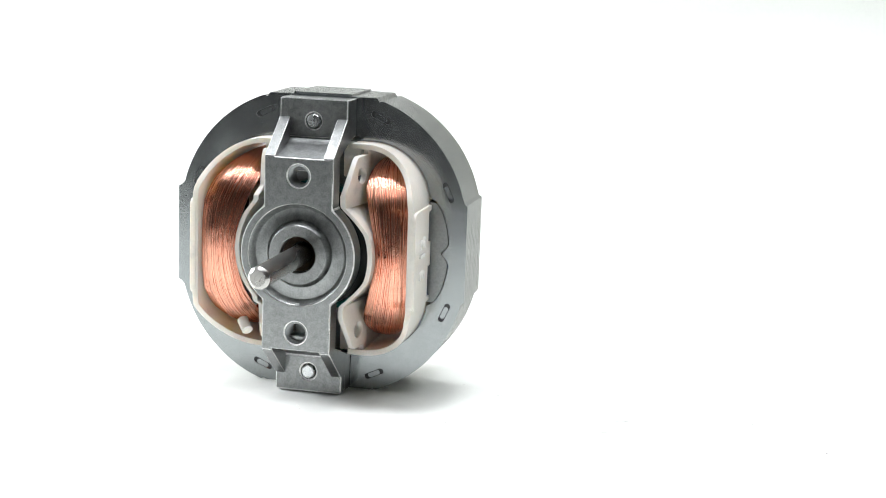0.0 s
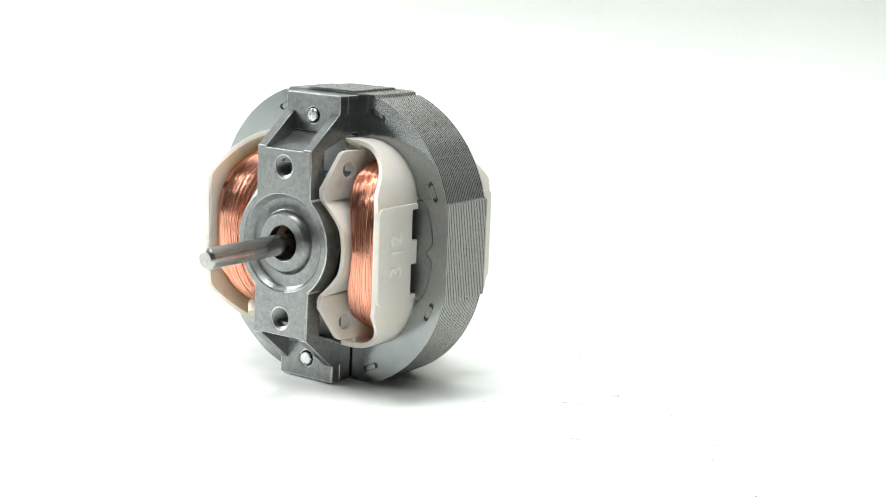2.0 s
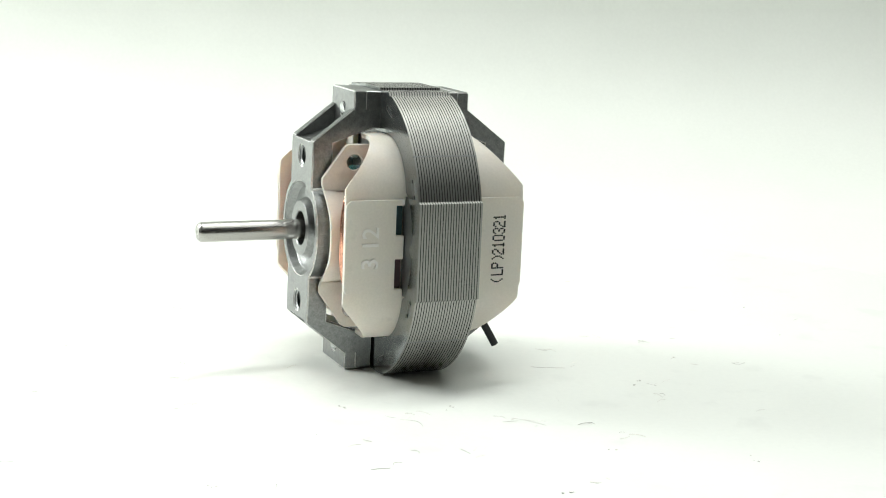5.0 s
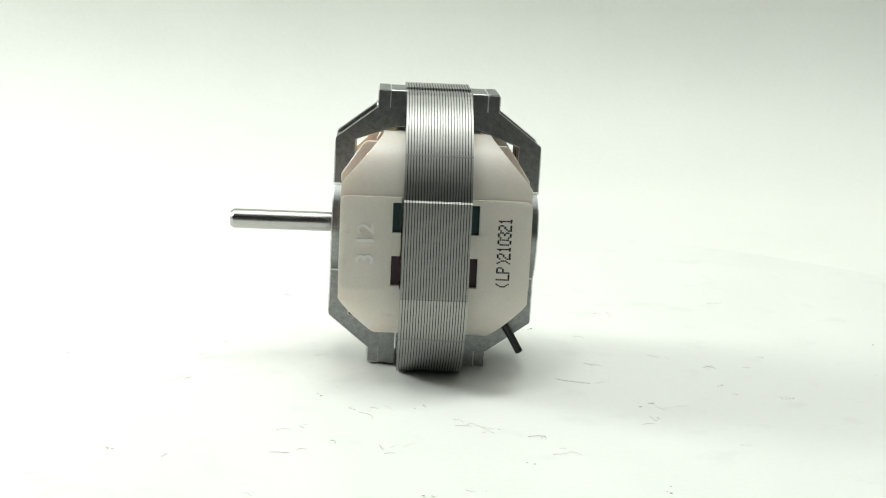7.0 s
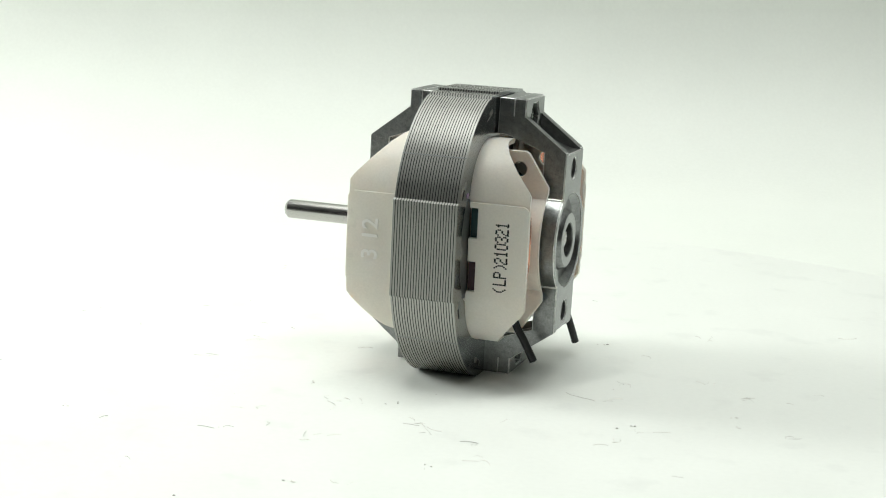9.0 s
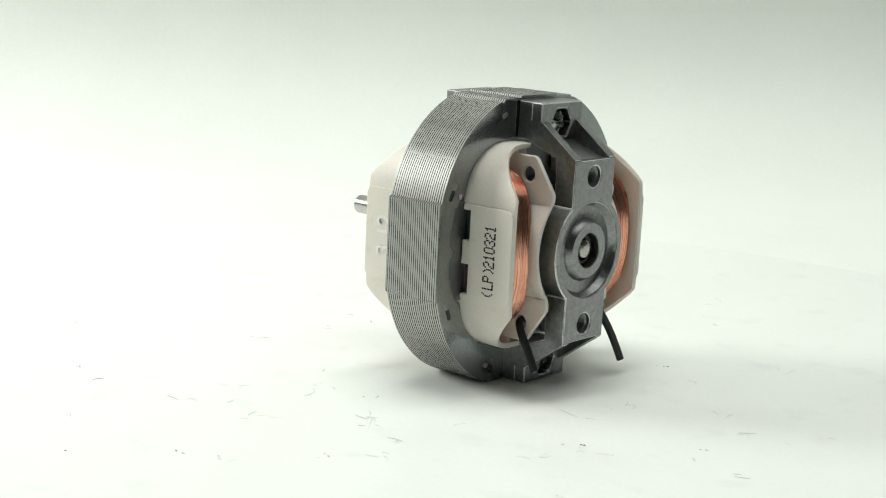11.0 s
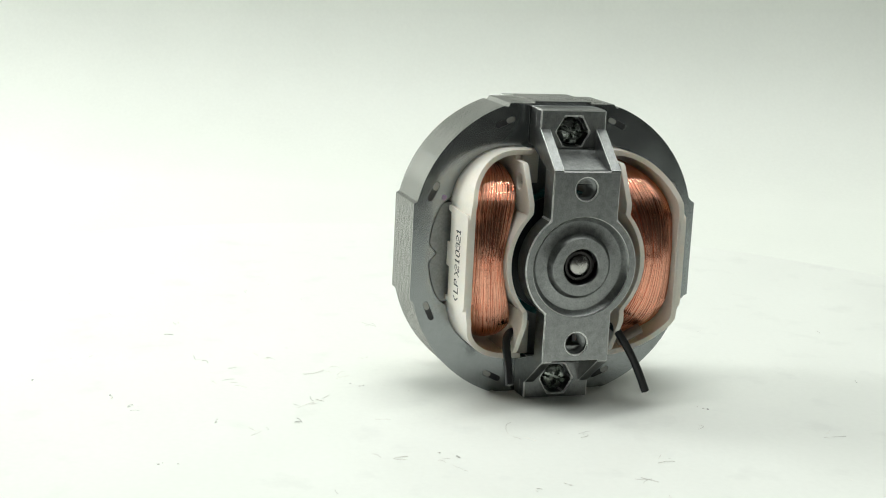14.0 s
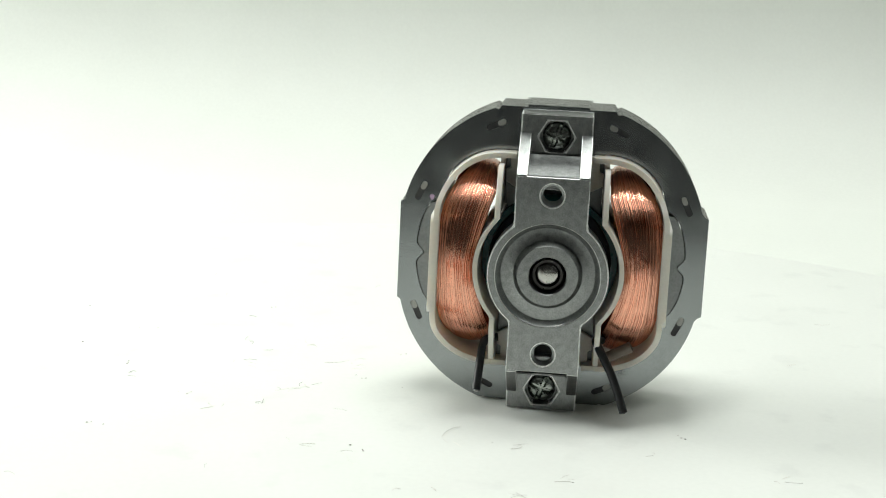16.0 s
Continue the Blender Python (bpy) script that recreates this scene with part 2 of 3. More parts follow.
def slot_outline(y, z, a, half=1.3, r=0.55):
    out = []
    for k in range(16):
        b = 2 * math.pi * k / 16
        u, v = r * math.cos(b) + (half if math.cos(b) > 0 else -half), r * math.sin(b)
        out.append((y + u * math.cos(a) - v * math.sin(a), z + u * math.sin(a) + v * math.cos(a)))
    return out


def stator_core():
    bm = bmesh.new()
    loops = [outer_outline(), inner_outline()] + [slot_outline(*s) for s in SLOTS]
    # dark film between the sheets, just under their edges
    prism(bm, [[(y * 0.991, z * 0.991) for y, z in loops[0]], [(y * 1.012, z * 1.012) for y, z in loops[1]]], -HALF + 0.25, HALF - 0.25)
    core = part("stator_core", bm, FILM, motor, "grey steel core of thin stacked sheets")
    n = 24
    pitch = 2 * HALF / n
    rng = random.Random(3)
    made = []
    for i in range(3):
        g = (-0.008, 0.0, 0.006)[i]
        sheet = [[(y * (1 + g / 26), z * (1 + g / 26)) for y, z in loops[0]]] + loops[1:]
        b = bmesh.new()
        prism(b, sheet, -pitch / 2 + 0.075, pitch / 2 - 0.075)
        for face in b.faces:
            face.normal_update()
            face.material_index = 0 if abs(face.normal.x) > 0.5 else 1
        made.append(mesh_of(b, "sheet", STEEL, 25))
        made[-1].materials.append(SHEAR)
    for i in range(n):
        ob = new("sheet", made[1] if i in (0, n - 1) else made[rng.randrange(3)])
        ob.parent = core
        ob.location.x = (-HALF + (i + 0.5) * pitch) * MM
    for y, z, a in SLOTS:
        for s in (-1, 1):
            b = bmesh.new()
            if s > 0:
                # pressed tongue with a dark nick left at each end
                prism(b, [slot_outline(y, z, a, 0.72, 0.46)], HALF - 0.1, HALF - 1.2, bevel=0.06)
            else:
                # tongue pushed in, with a bright ledge at its upper end
                prism(b, [slot_outline(y, z, a, 1.25, 0.5)], -HALF + 0.75, -HALF + 1.4)
                lean = math.copysign(1.0, math.sin(a))
                cy, cz = y + lean * 1.0 * math.cos(a), z + lean * 1.0 * math.sin(a)
                prism(b, [slot_outline(cy, cz, a, 0.3, 0.46)], -HALF + 0.06, -HALF + 0.9, bevel=0.1)
            part("interlock", b, SHEAR if s < 0 else STEEL, core)
    for s in (-1, 1):
        b = bmesh.new()
        edge = [(s * (lens(z) - 0.2), z) for z in [-8.9 + 0.45 * k for k in range(40)]]
        prism(b, [edge + [(s * 18.6, 8.9), (s * 18.6, -8.9)]], -HALF + 0.1, HALF - 0.1)
        part("side_bridge", b, BRIDGE, core, "loose steel bridge let into the core")
    for s in (-1, 1):
        b = bmesh.new()
        arc = [(11.0 * math.sin(a), s * 11.0 * math.cos(a)) for a in [radians(-48 + 4 * k) for k in range(25)]]
        prism(b, [[(-8.4, s * 18.9)] + arc + [(8.4, s * 18.9)]], -HALF + 0.1, HALF - 0.1)
        part("pole_piece", b, BRIDGE, core)
    # a weld seam across the sheets on each shoulder, and a dab of marker paint
    for sy in (-1, 1):
        for sz in (-1, 1):
            z = 16.4 if sz > 0 else 16.9
            y = CY + math.sqrt(RC ** 2 - (z - CZ) ** 2)
            t = Vector((CZ - z, y - CY)).normalized() * 0.1
            out = Vector((y - CY, z - CZ)).normalized()
            b = bmesh.new()
            q = [(y + t.x - out.x * 0.2, z + t.y - out.y * 0.2), (y + t.x + out.x * 0.03, z + t.y + out.y * 0.03), (y - t.x + out.x * 0.03, z - t.y + out.y * 0.03), (y - t.x - out.x * 0.2, z - t.y - out.y * 0.2)]
            prism(b, [[(sy * u, sz * v) for u, v in q]], -HALF + 0.05, HALF - 0.05)
            part("weld_seam", b, BRIDGE, core)
    b = bmesh.new()
    prism(b, [[(20.95 + 0.42 * math.cos(a) * (1 + 0.2 * math.sin(3 * a)), 9.6 + 0.5 * math.sin(a)) for a in [math.pi * k / 8 for k in range(16)]]], -HALF - 0.04, -HALF + 0.1)
    part("paint_dab", b, LILAC, core, "small dab of lilac marker paint")
    return core


stator_core()


def rotor():
    bm = bmesh.new()
    lathe(bm, [(-8.6, 2.2), (-8.6, 9.6), (-8.2, 10.5), (8.2, 10.5), (8.6, 9.6), (8.6, 2.2)])
    ob = part("rotor", bm, ROTOR, motor, "dark rotor inside the core")
    for s in (-1, 1):
        b = bmesh.new()
        lathe(b, [(s * 6.2, 10.6), (s * 6.2, 11.6), (s * 8.0, 11.6), (s * 8.0, 10.6)])
        part("shading_ring", b, TEAL, motor, "teal lacquered ring round the rotor")


rotor()


def shaft():
    bm = bmesh.new()
    lathe(bm, [(-18.75, 0), (-18.72, 0.7), (-18.6, 1.3), (-18.35, 1.68), (-17.9, 1.84), (37.45, 1.84), (38.02, 1.38), (38.06, 1.3), (38.06, 0.55), (37.98, 0.5), (37.98, 0)], n=48, closed=False)
    part("shaft", bm, BRIGHT, motor, "polished steel shaft with a chamfered tip", smooth=25)


shaft()

# ---- coils and bobbins
RIM_C, RIM_R = (9.15, 8.2), 10.4


def rim_path():
    pts = [(6.6, 18.6), (7.6, 18.6), (8.5, 18.6)]
    pts += [(RIM_C[0] + RIM_R * math.sin(a), RIM_C[1] + RIM_R * math.cos(a)) for a in [radians(6 * k) for k in range(16)]]
    pts += [(19.55, z) for z in (6.5, 4.5, 2.3, 0.0)]
    return pts + [(y, -z) for y, z in reversed(pts[:-1])]


def rim_reach(z):
    return 17.0 if abs(z) < 10.6 else 17.0 - (abs(z) - 10.6) * 0.9


def inner_edge(z):
    """Inner flange: hollow round the rotor, straight above and below it."""
    return math.sqrt(12.2 ** 2 - z * z) if abs(z) < 8.45 else 8.8


def outer_edge(z):
    if abs(z) < RIM_C[1]:
        return 18.75
    return RIM_C[0] + math.sqrt(max(0.2, (RIM_R - 1.0) ** 2 - (abs(z) - RIM_C[1]) ** 2))


def bobbin(s):
    bm = bmesh.new()
    path = rim_path()
    xs = [1.0, 0.86, 0.68, 0.49, 0.2, -0.2, -0.49, -0.68, -0.86, -1.0]
    grids = []
    for inset in (0.0, 0.9):
        grid = []
        for i, (y, z) in enumerate(path):
            a, b = path[max(0, i - 1)], path[min(len(path) - 1, i + 1)]
            d = Vector((b[0] - a[0], b[1] - a[1])).normalized()
            ny, nz = d.y, -d.x
            reach = rim_reach(z) - (0.12 if inset else 0)
            grid.append([bm.verts.new((reach * k * MM, s * (y + ny * inset) * MM, (z + nz * inset + HZ) * MM)) for k in xs])
        grids.append(grid)
    m, n = len(path), len(xs)
    keep = {}
    for i in range(m - 1):
        for k in range(n - 1):
            mid = abs(path[i][1] + path[i + 1][1]) / 2
            keep[i, k] = not (mid < 7.5 and abs(xs[k] + xs[k + 1]) / 2 < 0.55)
    for (i, k), ok in keep.items():
        if not ok:
            continue
        for g in grids:
            bm.faces.new((g[i][k], g[i + 1][k], g[i + 1][k + 1], g[i][k + 1]))
        for di, dk, e in ((-1, 0, ((i, k), (i, k + 1))), (1, 0, ((i + 1, k), (i + 1, k + 1))), (0, -1, ((i, k), (i + 1, k))), (0, 1, ((i, k + 1), (i + 1, k + 1)))):
            if not keep.get((i + di, k + dk), False):
                (a, b), (c, d) = e
                bm.faces.new((grids[0][a][b], grids[0][c][d], grids[1][c][d], grids[1][a][b]))
    holder = part("bobbin", bm, NYLON, motor, "off-white moulded nylon coil holder", smooth=50)
    # printed side panels with two notches beside the core
    for f in (-1, 1):
        b = bmesh.new()
        x0, x1 = 6.15, 17.05
        rim = [(1.3 * math.sin(radians(15 * k)), 1.3 * math.cos(radians(15 * k))) for k in range(7)]
        out = [(x0, -8.4)] + [(x1 - 1.3 + u, -7.1 - v) for u, v in rim] + [(x1 - 1.3 + u, 7.1 + v) for u, v in reversed(rim)] + [(x0, 8.4), (x0, 7.4), (7.7, 7.4), (7.7, 2.0), (x0, 2.0), (x0, -2.2), (7.7, -2.2), (7.7, -7.6), (x0, -7.6)]
        prism(b, [[(f * x, z) for x, z in out]], s * 19.0, s * 20.05, axis="y", bevel=0.14, segments=2)
        part("side_panel", b, NYLON, holder)
    for f in (-1, 1):
        for g, mat, label in ((1, SLIP_GREEN, "dark green insulating slip"), (-1, SLIP_PLUM, "dark plum insulating slip")):
            b = bmesh.new()
            prism(b, [rect(f * 6.12, g * 0.7, f * 8.25, g * 8.1)], s * 18.68, s * 18.86, axis="y")
            part("insulating_slip", b, mat, holder, label)
    # end plates that cover the pole pieces between the winding and the bracket
    for f in (-1, 1):
        for g in (-1, 1):
            b = bmesh.new()
            out = [(4.4, 12.4), (6.6, 12.4), (8.3, 13.4), (8.3, 15.5), (7.6, 15.8), (7.6, 18.5), (4.4, 18.5)]
            prism(b, [[(s * y, g * z) for y, z in out]], f * 6.15, f * 7.3, bevel=0.15)
            part("end_plate", b, NYLON, holder)
    # inner flange with four lugs
    b = bmesh.new()
    zs = [-18.0, -16, -14, -12, -10.5, -9.6] + [-9.3 + 0.62 * k for k in range(31)] + [9.6, 10.5, 12, 14, 16, 18.0]
    grid = [[[b.verts.new((x * MM, s * (inner_edge(z) + dy) * MM, (z + HZ) * MM)) for x in ((-17.0, 17.0 if s > 0 else 14.8) if abs(z) < 9.4 else (-9.0, 9.0))] for z in zs] for dy in (-0.35, 0.45)]
    for g in grid:
        for p, q in zip(g, g[1:]):
            b.faces.new((p[0], p[1], q[1], q[0]))
    for i in range(len(zs) - 1):
        for k in (0, 1):
            b.faces.new((grid[0][i][k], grid[0][i + 1][k], grid[1][i + 1][k], grid[1][i][k]))
    for i in (0, -1):
        b.faces.new((grid[0][i][0], grid[0][i][1], grid[1][i][1], grid[1][i][0]))
    if s > 0:
        # the shaft-side edge leans in towards the lugs
        for v in b.verts:
            lean = min(1.0, max(0.0, (abs(v.co.z / MM - HZ) - 4.0) / 4.4))
            v.co.y -= 0.22 * lean * max(0.0, v.co.x - 10.2 * MM)
    part("inner_flange", b, NYLON, holder, smooth=50)
    for f in (-1, 1):
        for g in (-1, 1):
            b = bmesh.new()
            out = [(8.0, 8.4), (17.0, 8.4), (17.3, 9.3), (17.3, 10.5), (13.4, 16.4), (12.7, 16.8), (8.0, 16.8)]
            if s < 0 < f:
                out = [(8.0, 8.4), (14.8, 8.4), (14.6, 9.4), (11.6, 10.6), (11.0, 15.4), (10.2, 16.8), (8.0, 16.8)]
            prism(b, [[(f * x, g * z) for x, z in out]] + ([circle(f * 11.7, g * 13.5, 1.4, 24)] if s * f > 0 or s > 0 or f < 0 else []), s * 8.45, s * 9.4, axis="y", bevel=0.12)
            if s > 0 and f > 0:
                for v in b.verts:
                    v.co.y -= 0.22 * max(0.0, v.co.x - 10.2 * MM)
            part("lug", b, NYLON, holder)
    return holder


def coil(s, seed):
    """Each turn runs up the front, over the top, down the back and under; outer turns lie on a filled body."""
    rng = random.Random(seed)
    bm = bmesh.new()
    turns, steps = 48, 72

    def turn(u, shrink, amp):
        path = []
        ph, ph2 = rng.uniform(0, 6.3), rng.uniform(0, 6.3)
        for k in range(steps):
            a = 2 * math.pi * k / steps
            e = 2 / 2.6
            c, d = math.cos(a), math.sin(a)
            x = 15.9 * shrink * math.copysign(abs(c) ** e, c)
            z = 15.7 * shrink * math.copysign(abs(d) ** e, d)
            lo, hi = 12.75 - 3.1 * min(1.0, abs(z) / 12.5) ** 1.5, outer_edge(z) - 0.15
            w = u + amp * math.sin(a * 2 + ph) + amp * 0.6 * math.sin(a * 5 + ph2)
            w = min(1.0, max(0.0, w))
            crown = 1.0 - 0.06 * abs(2 * w - 1) ** 3
            path.append((x * crown * MM, s * (lo + (hi - lo) * w) * MM, (z * crown + HZ) * MM))
        return path

    for k in range(turns):
        tube(bm, turn((k + 0.5) / turns, 1.0 + rng.uniform(-0.005, 0.004), 0.006), rng.uniform(0.115, 0.135) * MM, 6, closed=True)
    for k in range(turns):
        tube(bm, turn((k + rng.uniform(0.6, 1.4)) / turns, 0.993, 0.012), 0.14 * MM, 6, closed=True)
    for k in range(8):
        tube(bm, turn(rng.uniform(0.03, 0.97), 1.006, 0.025), 0.13 * MM, 6, closed=True)
    core = [turn(u, 0.986, 0.0) for u in (0.0, 0.25, 0.5, 0.75, 1.0)]
    rows = [[bm.verts.new(p) for p in path] for path in core]
    for a, b in zip(rows, rows[1:]):
        for k in range(steps):
            bm.faces.new((a[k], a[(k + 1) % steps], b[(k + 1) % steps], b[k]))
    tagged(part("coil", bm, COPPER, motor, "winding of fine enamelled copper wire", smooth=60), kind="stuff")


for side, seed in ((1, 11), (-1, 12)):
    bobbin(side)
    coil(side, seed)


# ---- cast brackets
PLATE_W, PLATE_Q = 6.08, 16.5


def bracket(f):
    """f = 1: shaft side; f = -1: screw side."""
    face = 18.85 if f > 0 else 19.3
    bm = bmesh.new()
    # plate with the hub's round bulge, two tapped holes
    a0 = math.asin(PLATE_W / 10.1)
    right = [(10.1 * math.cos(a), 10.1 * math.sin(a)) for a in [-(math.pi / 2 - a0) + (math.pi - 2 * a0) * k / 28 for k in range(29)]]
    left = [(-y, -z) for y, z in right]
    outline = [(-PLATE_W, -PLATE_Q), (PLATE_W, -PLATE_Q)] + right + [(PLATE_W, PLATE_Q), (-PLATE_W, PLATE_Q)] + left
    holes = [circle(0, z, 1.95, 28) for z in (13.5, -13.5)] + [circle(0, 0, 8.6, 56)]
    prism(bm, [outline] + holes, f * 15.0, f * face, bevel=0.3, segments=2)
    body = part("bracket", bm, ZINC, motor, "grey cast zinc bearing bracket", smooth=30)
    body.data.materials.append(WORN_LIT)
    # hub: rim, sunk ring, boss, bore
    h = face
    bm = bmesh.new()
    lathe(bm, [(f * 15.4, 9.95), (f * 15.5, 10.06), (f * 15.5, 8.75), (f * (h - 0.12), 8.7), (f * (h - 0.3), 8.5), (f * (h - 1.35), 8.05), (f * (h - 1.5), 7.85), (f * (h - 1.5), 5.95),
               (f * (h - 1.4), 5.75), (f * (h - 0.2), 5.15), (f * (h - 0.08), 5.0), (f * (h - 0.08), 3.3), (f * (h - 0.25), 3.12), (f * (h - 4.0), 3.08), (f * 15.4, 3.08)], n=72)
    part("hub", bm, ZINC, body, smooth=30)
    for g in (1, -1):
        bm = bmesh.new()
        # end block against the core
        ztop = 25.95 if g > 0 else 25.72
        xb = 11.3 if f > 0 else 11.2
        block = rect(-6.05, g * 19.2, 6.05, g * ztop)
        if f > 0:
            hole = circle(0, g * 22.1, 1.45, 28)
        else:
            hole = circle(0, g * 22.1, 3.05, 6, 0.0)
        prism(bm, [block, hole], f * (xb - 2.4), f * xb, bevel=0.28, segments=2)
        prism(bm, [rect(-6.0, g * 19.24, 6.0, g * (ztop - 0.06))], f * (HALF + 0.05), f * (xb - 2.3), bevel=0.1)
        # sloping arm: two ribs and a thinner web between them
        rib = [(HALF + 0.05, 19.6), (7.5, 19.3), (15.1, 16.5), (15.12, 12.5), (face - 0.2, 12.5), (face - 0.06, PLATE_Q - 0.1), (face - 0.15, 16.8), (xb + 0.1, 22.6), (xb - 0.25, 22.7), (HALF + 0.05, 22.7)]
        web = [(HALF + 0.05, 19.0), (7.6, 18.9), (15.15, 16.3), (15.15, 14.2), (17.6, 14.2), (17.6, 15.8), (face - 0.7, 16.1), (face - 1.2, 16.45), (12.8, 18.1), (11.3, 18.95), (10.9, 19.3), (HALF + 0.05, 19.3)]
        for y0, y1 in ((4.25, 6.04), (-6.04, -4.25)):
            prism(bm, [[(f * x, g * z) for x, z in rib]], y0, y1, axis="y", bevel=0.26, segments=2)
        prism(bm, [[(f * x, g * z) for x, z in web]], -4.4, 4.4, axis="y", bevel=0.15)
        # strip across the plate's end
        prism(bm, [rect(-6.0, g * 15.6, 6.0, g * 16.55)], f * 15.1, f * (face - 0.06), bevel=0.12)
        arm = part("arm", bm, ZINC, body, "sloping ribbed arm with a square foot", smooth=30)
        arm.data.materials.append(WORN_LIT)
    # threads in the tapped holes
    for z in (13.5, -13.5):
        b = bmesh.new()
        prof = []
        for k in range(6):
            prof += [(f * (15.1 + 0.58 * k), 1.97), (f * (15.39 + 0.58 * k), 1.56)]
        lathe(b, prof + [(f * 18.5, 1.93), (f * 18.5, 2.1), (f * 15.1, 2.1)], 28, 0, z)
        part("thread", b, BRIDGE, body, smooth=20)
    b = bmesh.new()
    lathe(b, [(f * 15.2, 3.06), (f * (h - 1.9), 3.06), (f * (h - 2.2), 2.6), (f * (h - 2.6), 2.0), (f * 15.2, 2.0)], 48)
    part("bushing", b, BRONZE if f > 0 else DARKBUSH, body, "brown sintered bronze bushing" if f > 0 else "dark oiled bushing")
    if f < 0:
        b = bmesh.new()
        lathe(b, [(-17.0, 2.02), (-17.9, 2.02), (-18.0, 2.1), (-18.0, 2.5), (-17.9, 2.6), (-17.0, 2.6)], 48)
        part("washer", b, DARKBUSH, body)
    for g in (1, -1):
        b = bmesh.new()
        if f > 0:
            lathe(b, [(9.0, 0), (9.0, 1.2), (11.3, 1.2), (11.5, 1.05), (11.55, 0)], 28, 0, g * 22.1, closed=False)
            part("rivet_end", b, PLATED, body, "bright flat screw end")
        else:
            screw_head(b, g * 22.1, -8.9)
            part("screw", b, SCREW, body, "bright cross-head screw in a hexagonal recess")
    # both brackets lean very slightly out of square with the core
    lean = radians(-0.6)
    body.matrix_local = pose(0, 0, HZ * MM) @ pose(0, 0, 0, 0, math.degrees(lean), 0) @ pose(0, 0, -HZ * MM)
    return body


def screw_head(bm, cz, x0):
    """Pan head with a cross recess and a slot."""
    n, rings = 48, [(0.0, 2.35), (0.9, 2.35), (1.3, 2.1), (1.55, 1.6), (1.68, 1.1), (1.72, 0.6), (1.72, 0.25)]
    grid = []
    for depth, r in rings:
        row = []
        for i in range(n):
            a = 2 * math.pi * i / n + 0.35
            y, z = r * math.cos(a), r * math.sin(a)
            cut = 0.0
            if depth > 1.4:
                c, d = abs(math.cos(a - 0.35)), abs(math.sin(a - 0.35))
                if min(c, d) * r < 0.36:
                    cut = 0.95
            row.append(bm.verts.new(((x0 - depth + cut) * MM, y * MM, (cz + z + HZ) * MM)))
        grid.append(row)
    for a, b in zip(grid, grid[1:]):
        for i in range(n):
            bm.faces.new((a[i], a[(i + 1) % n], b[(i + 1) % n], b[i]))
    bm.faces.new(grid[-1])
    bm.faces.new(grid[0])


bracket(1)
bracket(-1)


# ---- leads
def leads():
    for pts in (((-11.5, 8.0, -13.1), (-11.8, 9.4, -13.3), (-12.5, 10.3, -14.0), (-13.4, 10.6, -15.6), (-14.6, 10.7, -17.4), (-15.8, 10.85, -19.4), (-16.9, 10.95, -21.3)),
                ((-11.0, -9.8, -12.6), (-13.6, -8.8, -12.0), (-15.6, -9.4, -13.0), (-16.8, -11.6, -16.8), (-17.6, -13.0, -20.0), (-18.3, -14.1, -23.0))):
        b = bmesh.new()
        path = curve_through(pts)
        tube(b, path, 0.72 * MM, 14)
        lead = part("lead", b, SLEEVE, motor, "short cut black insulated wire")
        b = bmesh.new()
        d = (Vector(path[-1]) - Vector(path[-2])).normalized()
        tube(b, [Vector(path[-1]) - d * 0.001, Vector(path[-1]) + d * 0.00015], 0.36 * MM, 10)
        part("conductor", b, PLATED, lead)


leads()


def pegs():
    """Ends of the moulded pegs that lie in the coil holder beside one winding."""
    for p, q, mat, label in (((12.6, -11.9, -13.4), (14.2, -10.4, -14.8), NYLON, "white moulded peg"), ((-12.2, -10.6, -15.4), (-12.6, -14.8, -13.0), SLEEVING, "brownish insulating sleeve")):
        b = bmesh.new()
        a, c = Vector(p), Vector(q)
        mid = a.lerp(c, 0.5)
        tube(b, [((v.x) * MM, v.y * MM, (v.z + HZ) * MM) for v in (a, mid, c)], 0.95 * MM, 14)
        bmesh.ops.bevel(b, geom=[e for e in b.edges if e.calc_face_angle(0) > 1.0], offset=0.25 * MM, segments=2, affect="EDGES")
        part("peg", b, mat, motor, label)


pegs()


# ---- lettering on the side panel
def lettering(name, text, size, x, z, mat, parent, raise_mm, squeeze=1.0, bold=0.0):
    data = bpy.data.curves.new(name, "FONT")
    data.body, data.size, data.align_x, data.align_y, data.extrude = text, size * MM, "CENTER", "CENTER", raise_mm * MM
    data.offset = bold * MM
    temp = new("temp_text", data)
    bpy.context.view_layer.update()
    me = bpy.data.meshes.new_from_object(temp.evaluated_get(bpy.context.evaluated_depsgraph_get()))
    bpy.data.objects.remove(temp)
    # the text reads upwards
    m = Matrix(((0, 1, 0, x * MM), (0, 0, 1, 20.06 * MM), (squeeze, 0, 0, (z + HZ) * MM), (0, 0, 0, 1)))
    me.transform(m)
    me.materials.clear()
    me.materials.append(mat)
    ob = new(name, me)
    ob.parent = parent
    return ob


holder = next(o for o in motor.children if o.name == "bobbin")
lettering("moulded_number", "3 12", 4.3, 12.3, -0.1, RAISED, holder, 0.3, 1.0, 0.04)


DOTS = {"(": "..#.. .#... #.... #.... #.... .#... ..#..", ")": "..#.. ...#. ....# ....# ....# ...#. ..#..",
        "L": "#.... #.... #.... #.... #.... #.... #####", "P": "####. #...# #...# ####. #.... #.... #....",
        "2": ".###. #...# ....# ..##. .#... #.... #####", "1": "..#.. .##.. ..#.. ..#.. ..#.. ..#.. .###.",
        "0": ".###. #...# #...# #...# #...# #...# .###.", "3": ".###. #...# ....# ..##. ....# #...# .###."}


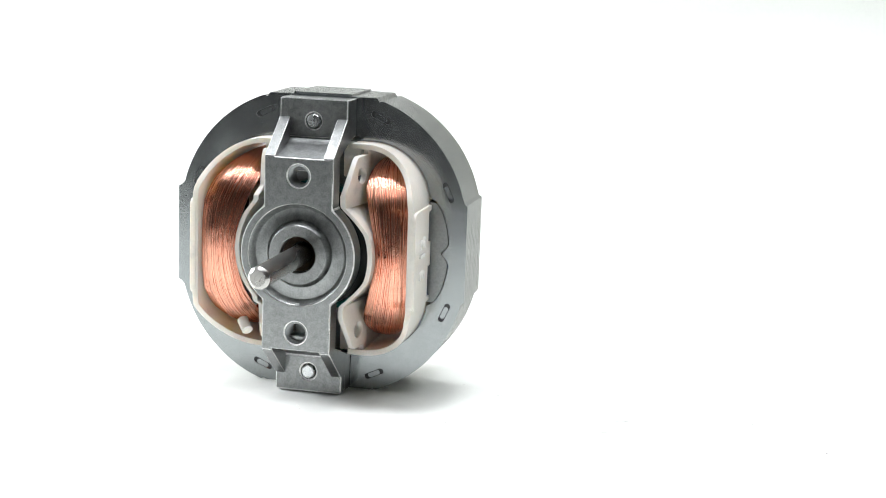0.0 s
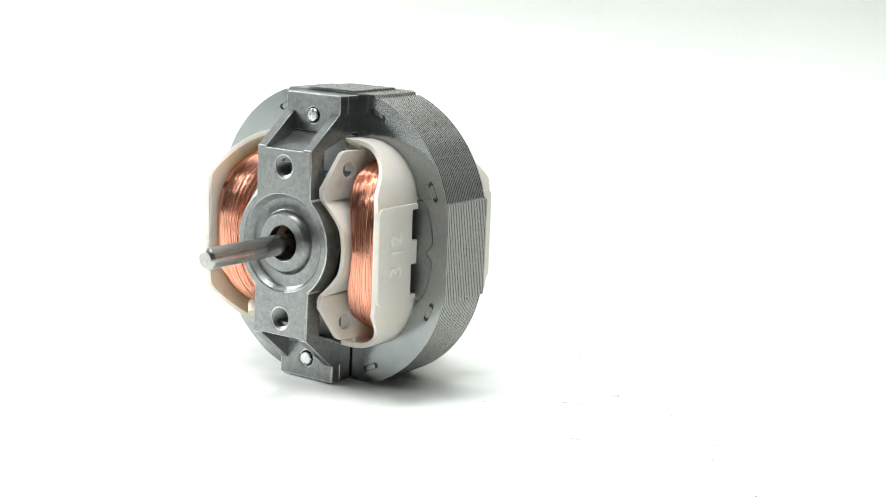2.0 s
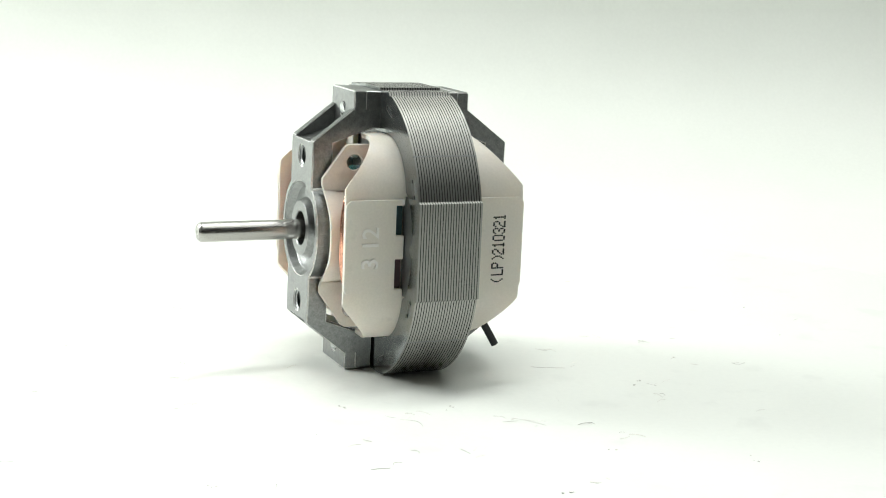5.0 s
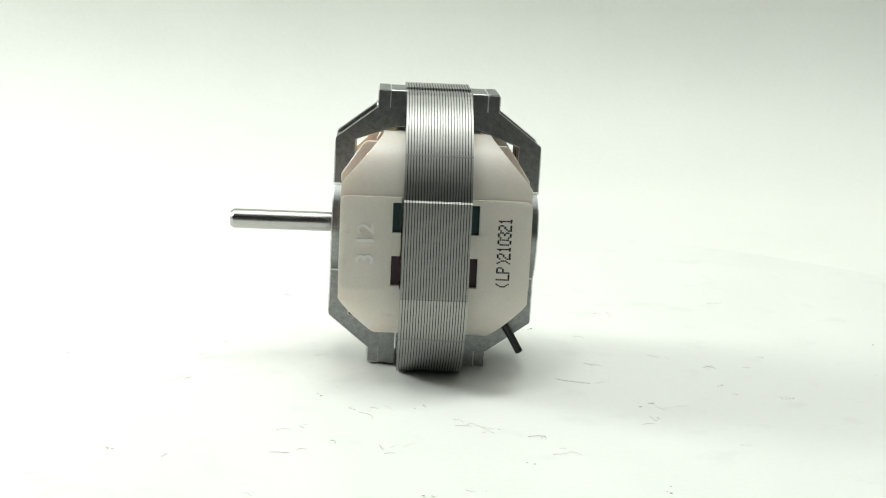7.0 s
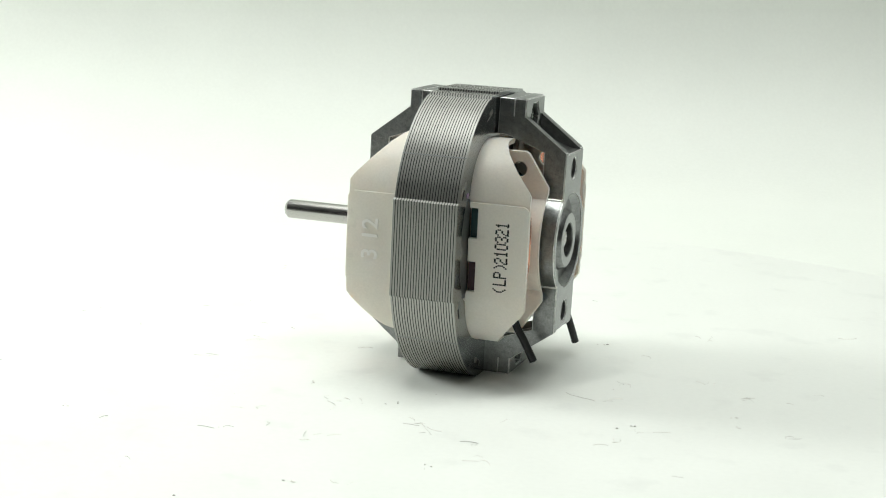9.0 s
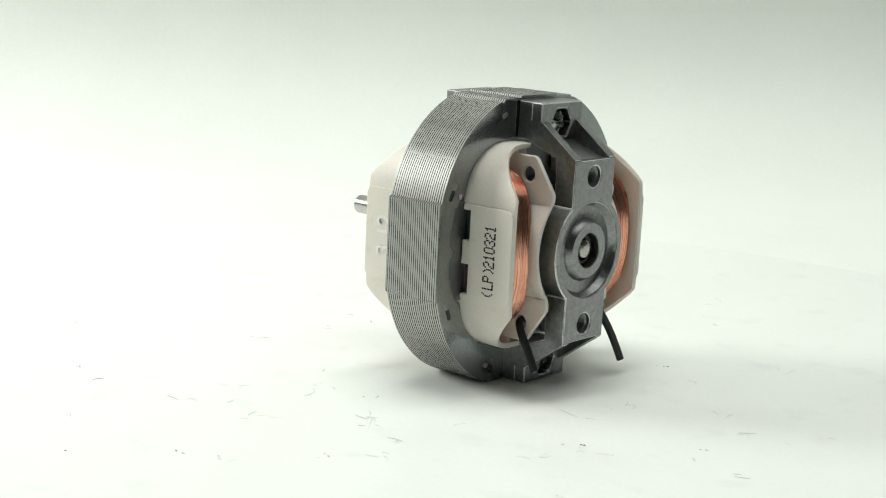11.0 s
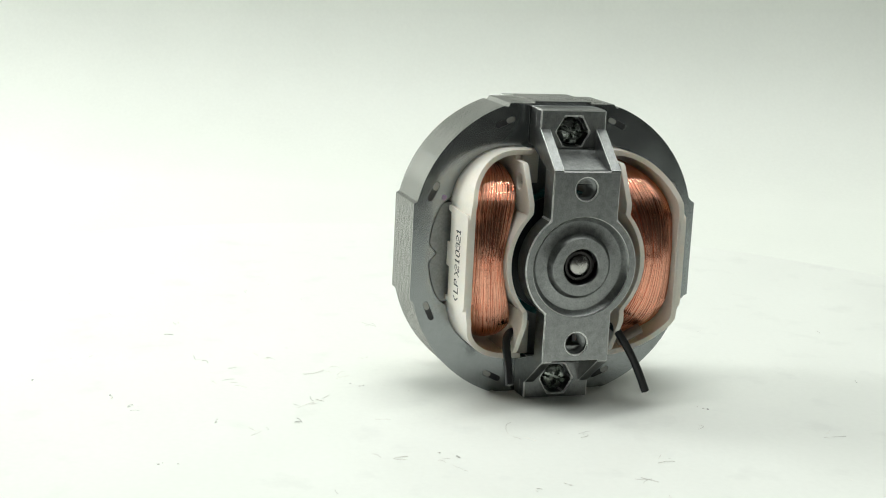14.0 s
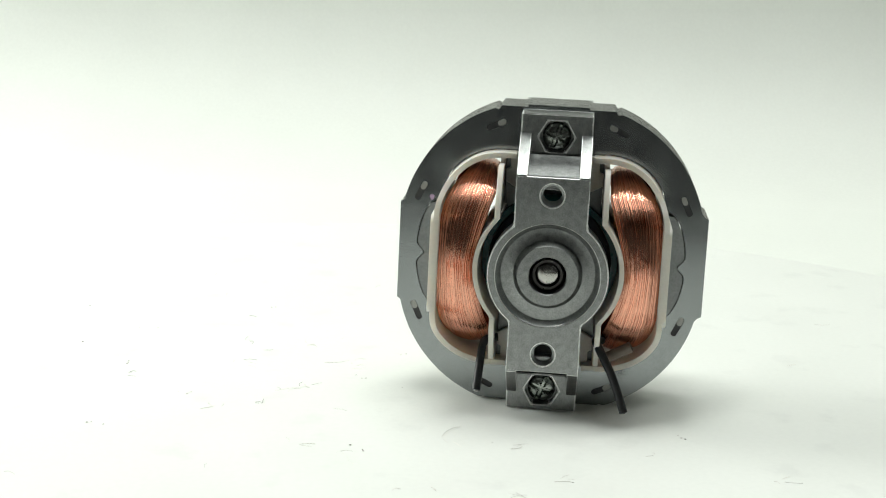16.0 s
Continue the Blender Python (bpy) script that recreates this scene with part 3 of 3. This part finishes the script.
def dotted_code(text, x, z, advance, height):
    """Ink dots in a seven-row pattern; the line reads upwards."""
    bm = bmesh.new()
    rng = random.Random(8)
    for i, sign in enumerate(text):
        for row, line in enumerate(DOTS[sign].split()):
            for col, mark in enumerate(line):
                if mark == "#":
                    v = z + (i - len(text) / 2 + 0.5) * advance + (col - 2) * advance * 0.175
                    u = x + (3 - row) * height / 6.6 + rng.gauss(0, 0.02)
                    prism(bm, [[(u + 0.2 * p, v + 0.155 * q) for p, q in circle(0, 0, 1, 8)]], 20.03, 20.065, axis="y")
    part("printed_code", bm, INK, holder, "black dotted print reading (LP)210321")


dotted_code("(LP)210321", -12.3, -0.9, 1.27, 2.35)


# ---------------------------------------------------------------- lint on the table
SPECKS = ((39.3, -25.7), (41.3, -15.7), (44.7, 1.4), (20.0, 8.8), (13.6, 16.1), (9.8, 15.4), (1.7, 13.2), (-5.6, 22.1), (22.4, 26.1), (51.9, 39.0), (23.0, 39.4), (9.0, 36.7),
          (3.1, 57.1), (-16.9, 27.9), (-20.6, 35.3), (-13.5, 41.2), (-31.5, -16.7), (-45.2, -24.0), (-54.0, -5.6), (-64.7, 1.2), (-42.4, 9.2), (-38.3, 7.4), (-37.5, 17.5),
          (-54.2, -18.1), (-21.3, -43.5), (-39.9, -58.2), (-30.5, -4.7), (-33.5, 52.7), (-4.1, 54.9), (-6.4, 21.5))


def lint():
    """Fibres and crumbs: some at their known places, the rest strewn at random."""
    bm = bmesh.new()
    rng = random.Random(21)
    for k in range(136):
        if k < 90:
            y = SPECKS[k % len(SPECKS)]
            c = Vector((y[0] * MM + rng.gauss(0, 0.0012) * (k >= 30), y[1] * MM + rng.gauss(0, 0.0012) * (k >= 30), 0))
        else:
            r, a = 0.105 * math.sqrt(rng.uniform(0.0, 1)), rng.uniform(0, 2 * math.pi)
            c = Vector((r * math.cos(a), r * math.sin(a), 0))
        if k % 3:
            length, turn, bend = rng.uniform(0.0006, 0.0032), rng.uniform(0, 6.3), rng.gauss(0, 1.2)
            if k % 11 == 1:
                length *= 2.2
            path, p = [], c.copy()
            for i in range(9):
                path.append((p.x, p.y, 0.00007 + 0.0001 * math.sin(i / 8 * math.pi)))
                p += Vector((math.cos(turn), math.sin(turn), 0)) * length / 8
                turn += bend / 8 + rng.gauss(0, 0.12)
            tube(bm, path, rng.uniform(0.00002, 0.00005), 4)
        else:
            t = bmesh.new()
            bmesh.ops.create_icosphere(t, subdivisions=1, radius=rng.uniform(0.00006, 0.00022))
            for v in t.verts:
                v.co = Vector((v.co.x * rng.uniform(0.6, 1.9), v.co.y * rng.uniform(0.6, 1.6), v.co.z * 0.5 + 0.0001)) + c
            merge(bm, t)
    ob = part("lint", bm, DUST)
    return tagged(ob, "scattered grey fibres and crumbs on the white turntable", "lint", kind="stuff")


dust = lint()


# ---------------------------------------------------------------- what moves
TURN = ((0, -103.19), (2, -124.94), (4, -146.15), (6.5, -172.23), (9, -199.04), (11.5, -225.73), (14, -252.85), (16, -274.95))


def motions():
    """The turntable goes round at a steady pace and carries the motor and the lint."""
    times = [0.5 * k for k in range(33)]
    angle = [float(np.interp(t, [a for a, _ in TURN], [b for _, b in TURN])) for t in times]
    seat = pose(0.0006, -0.0199, HZ * MM) @ pose(0, 0, 0, 0, math.degrees(-0.005), 0) @ pose(0, 0, 0, math.degrees(0.0072), 0, 0) @ pose(0, 0, -HZ * MM)
    for thing, m in ((motor, seat), (table, pose(0, 0, 0)), (dust, pose(0, 0, 0))):
        walk(thing, [(t, pose(0, 0, 0, 0, 0, a) @ m) for t, a in zip(times, angle)])


motions()
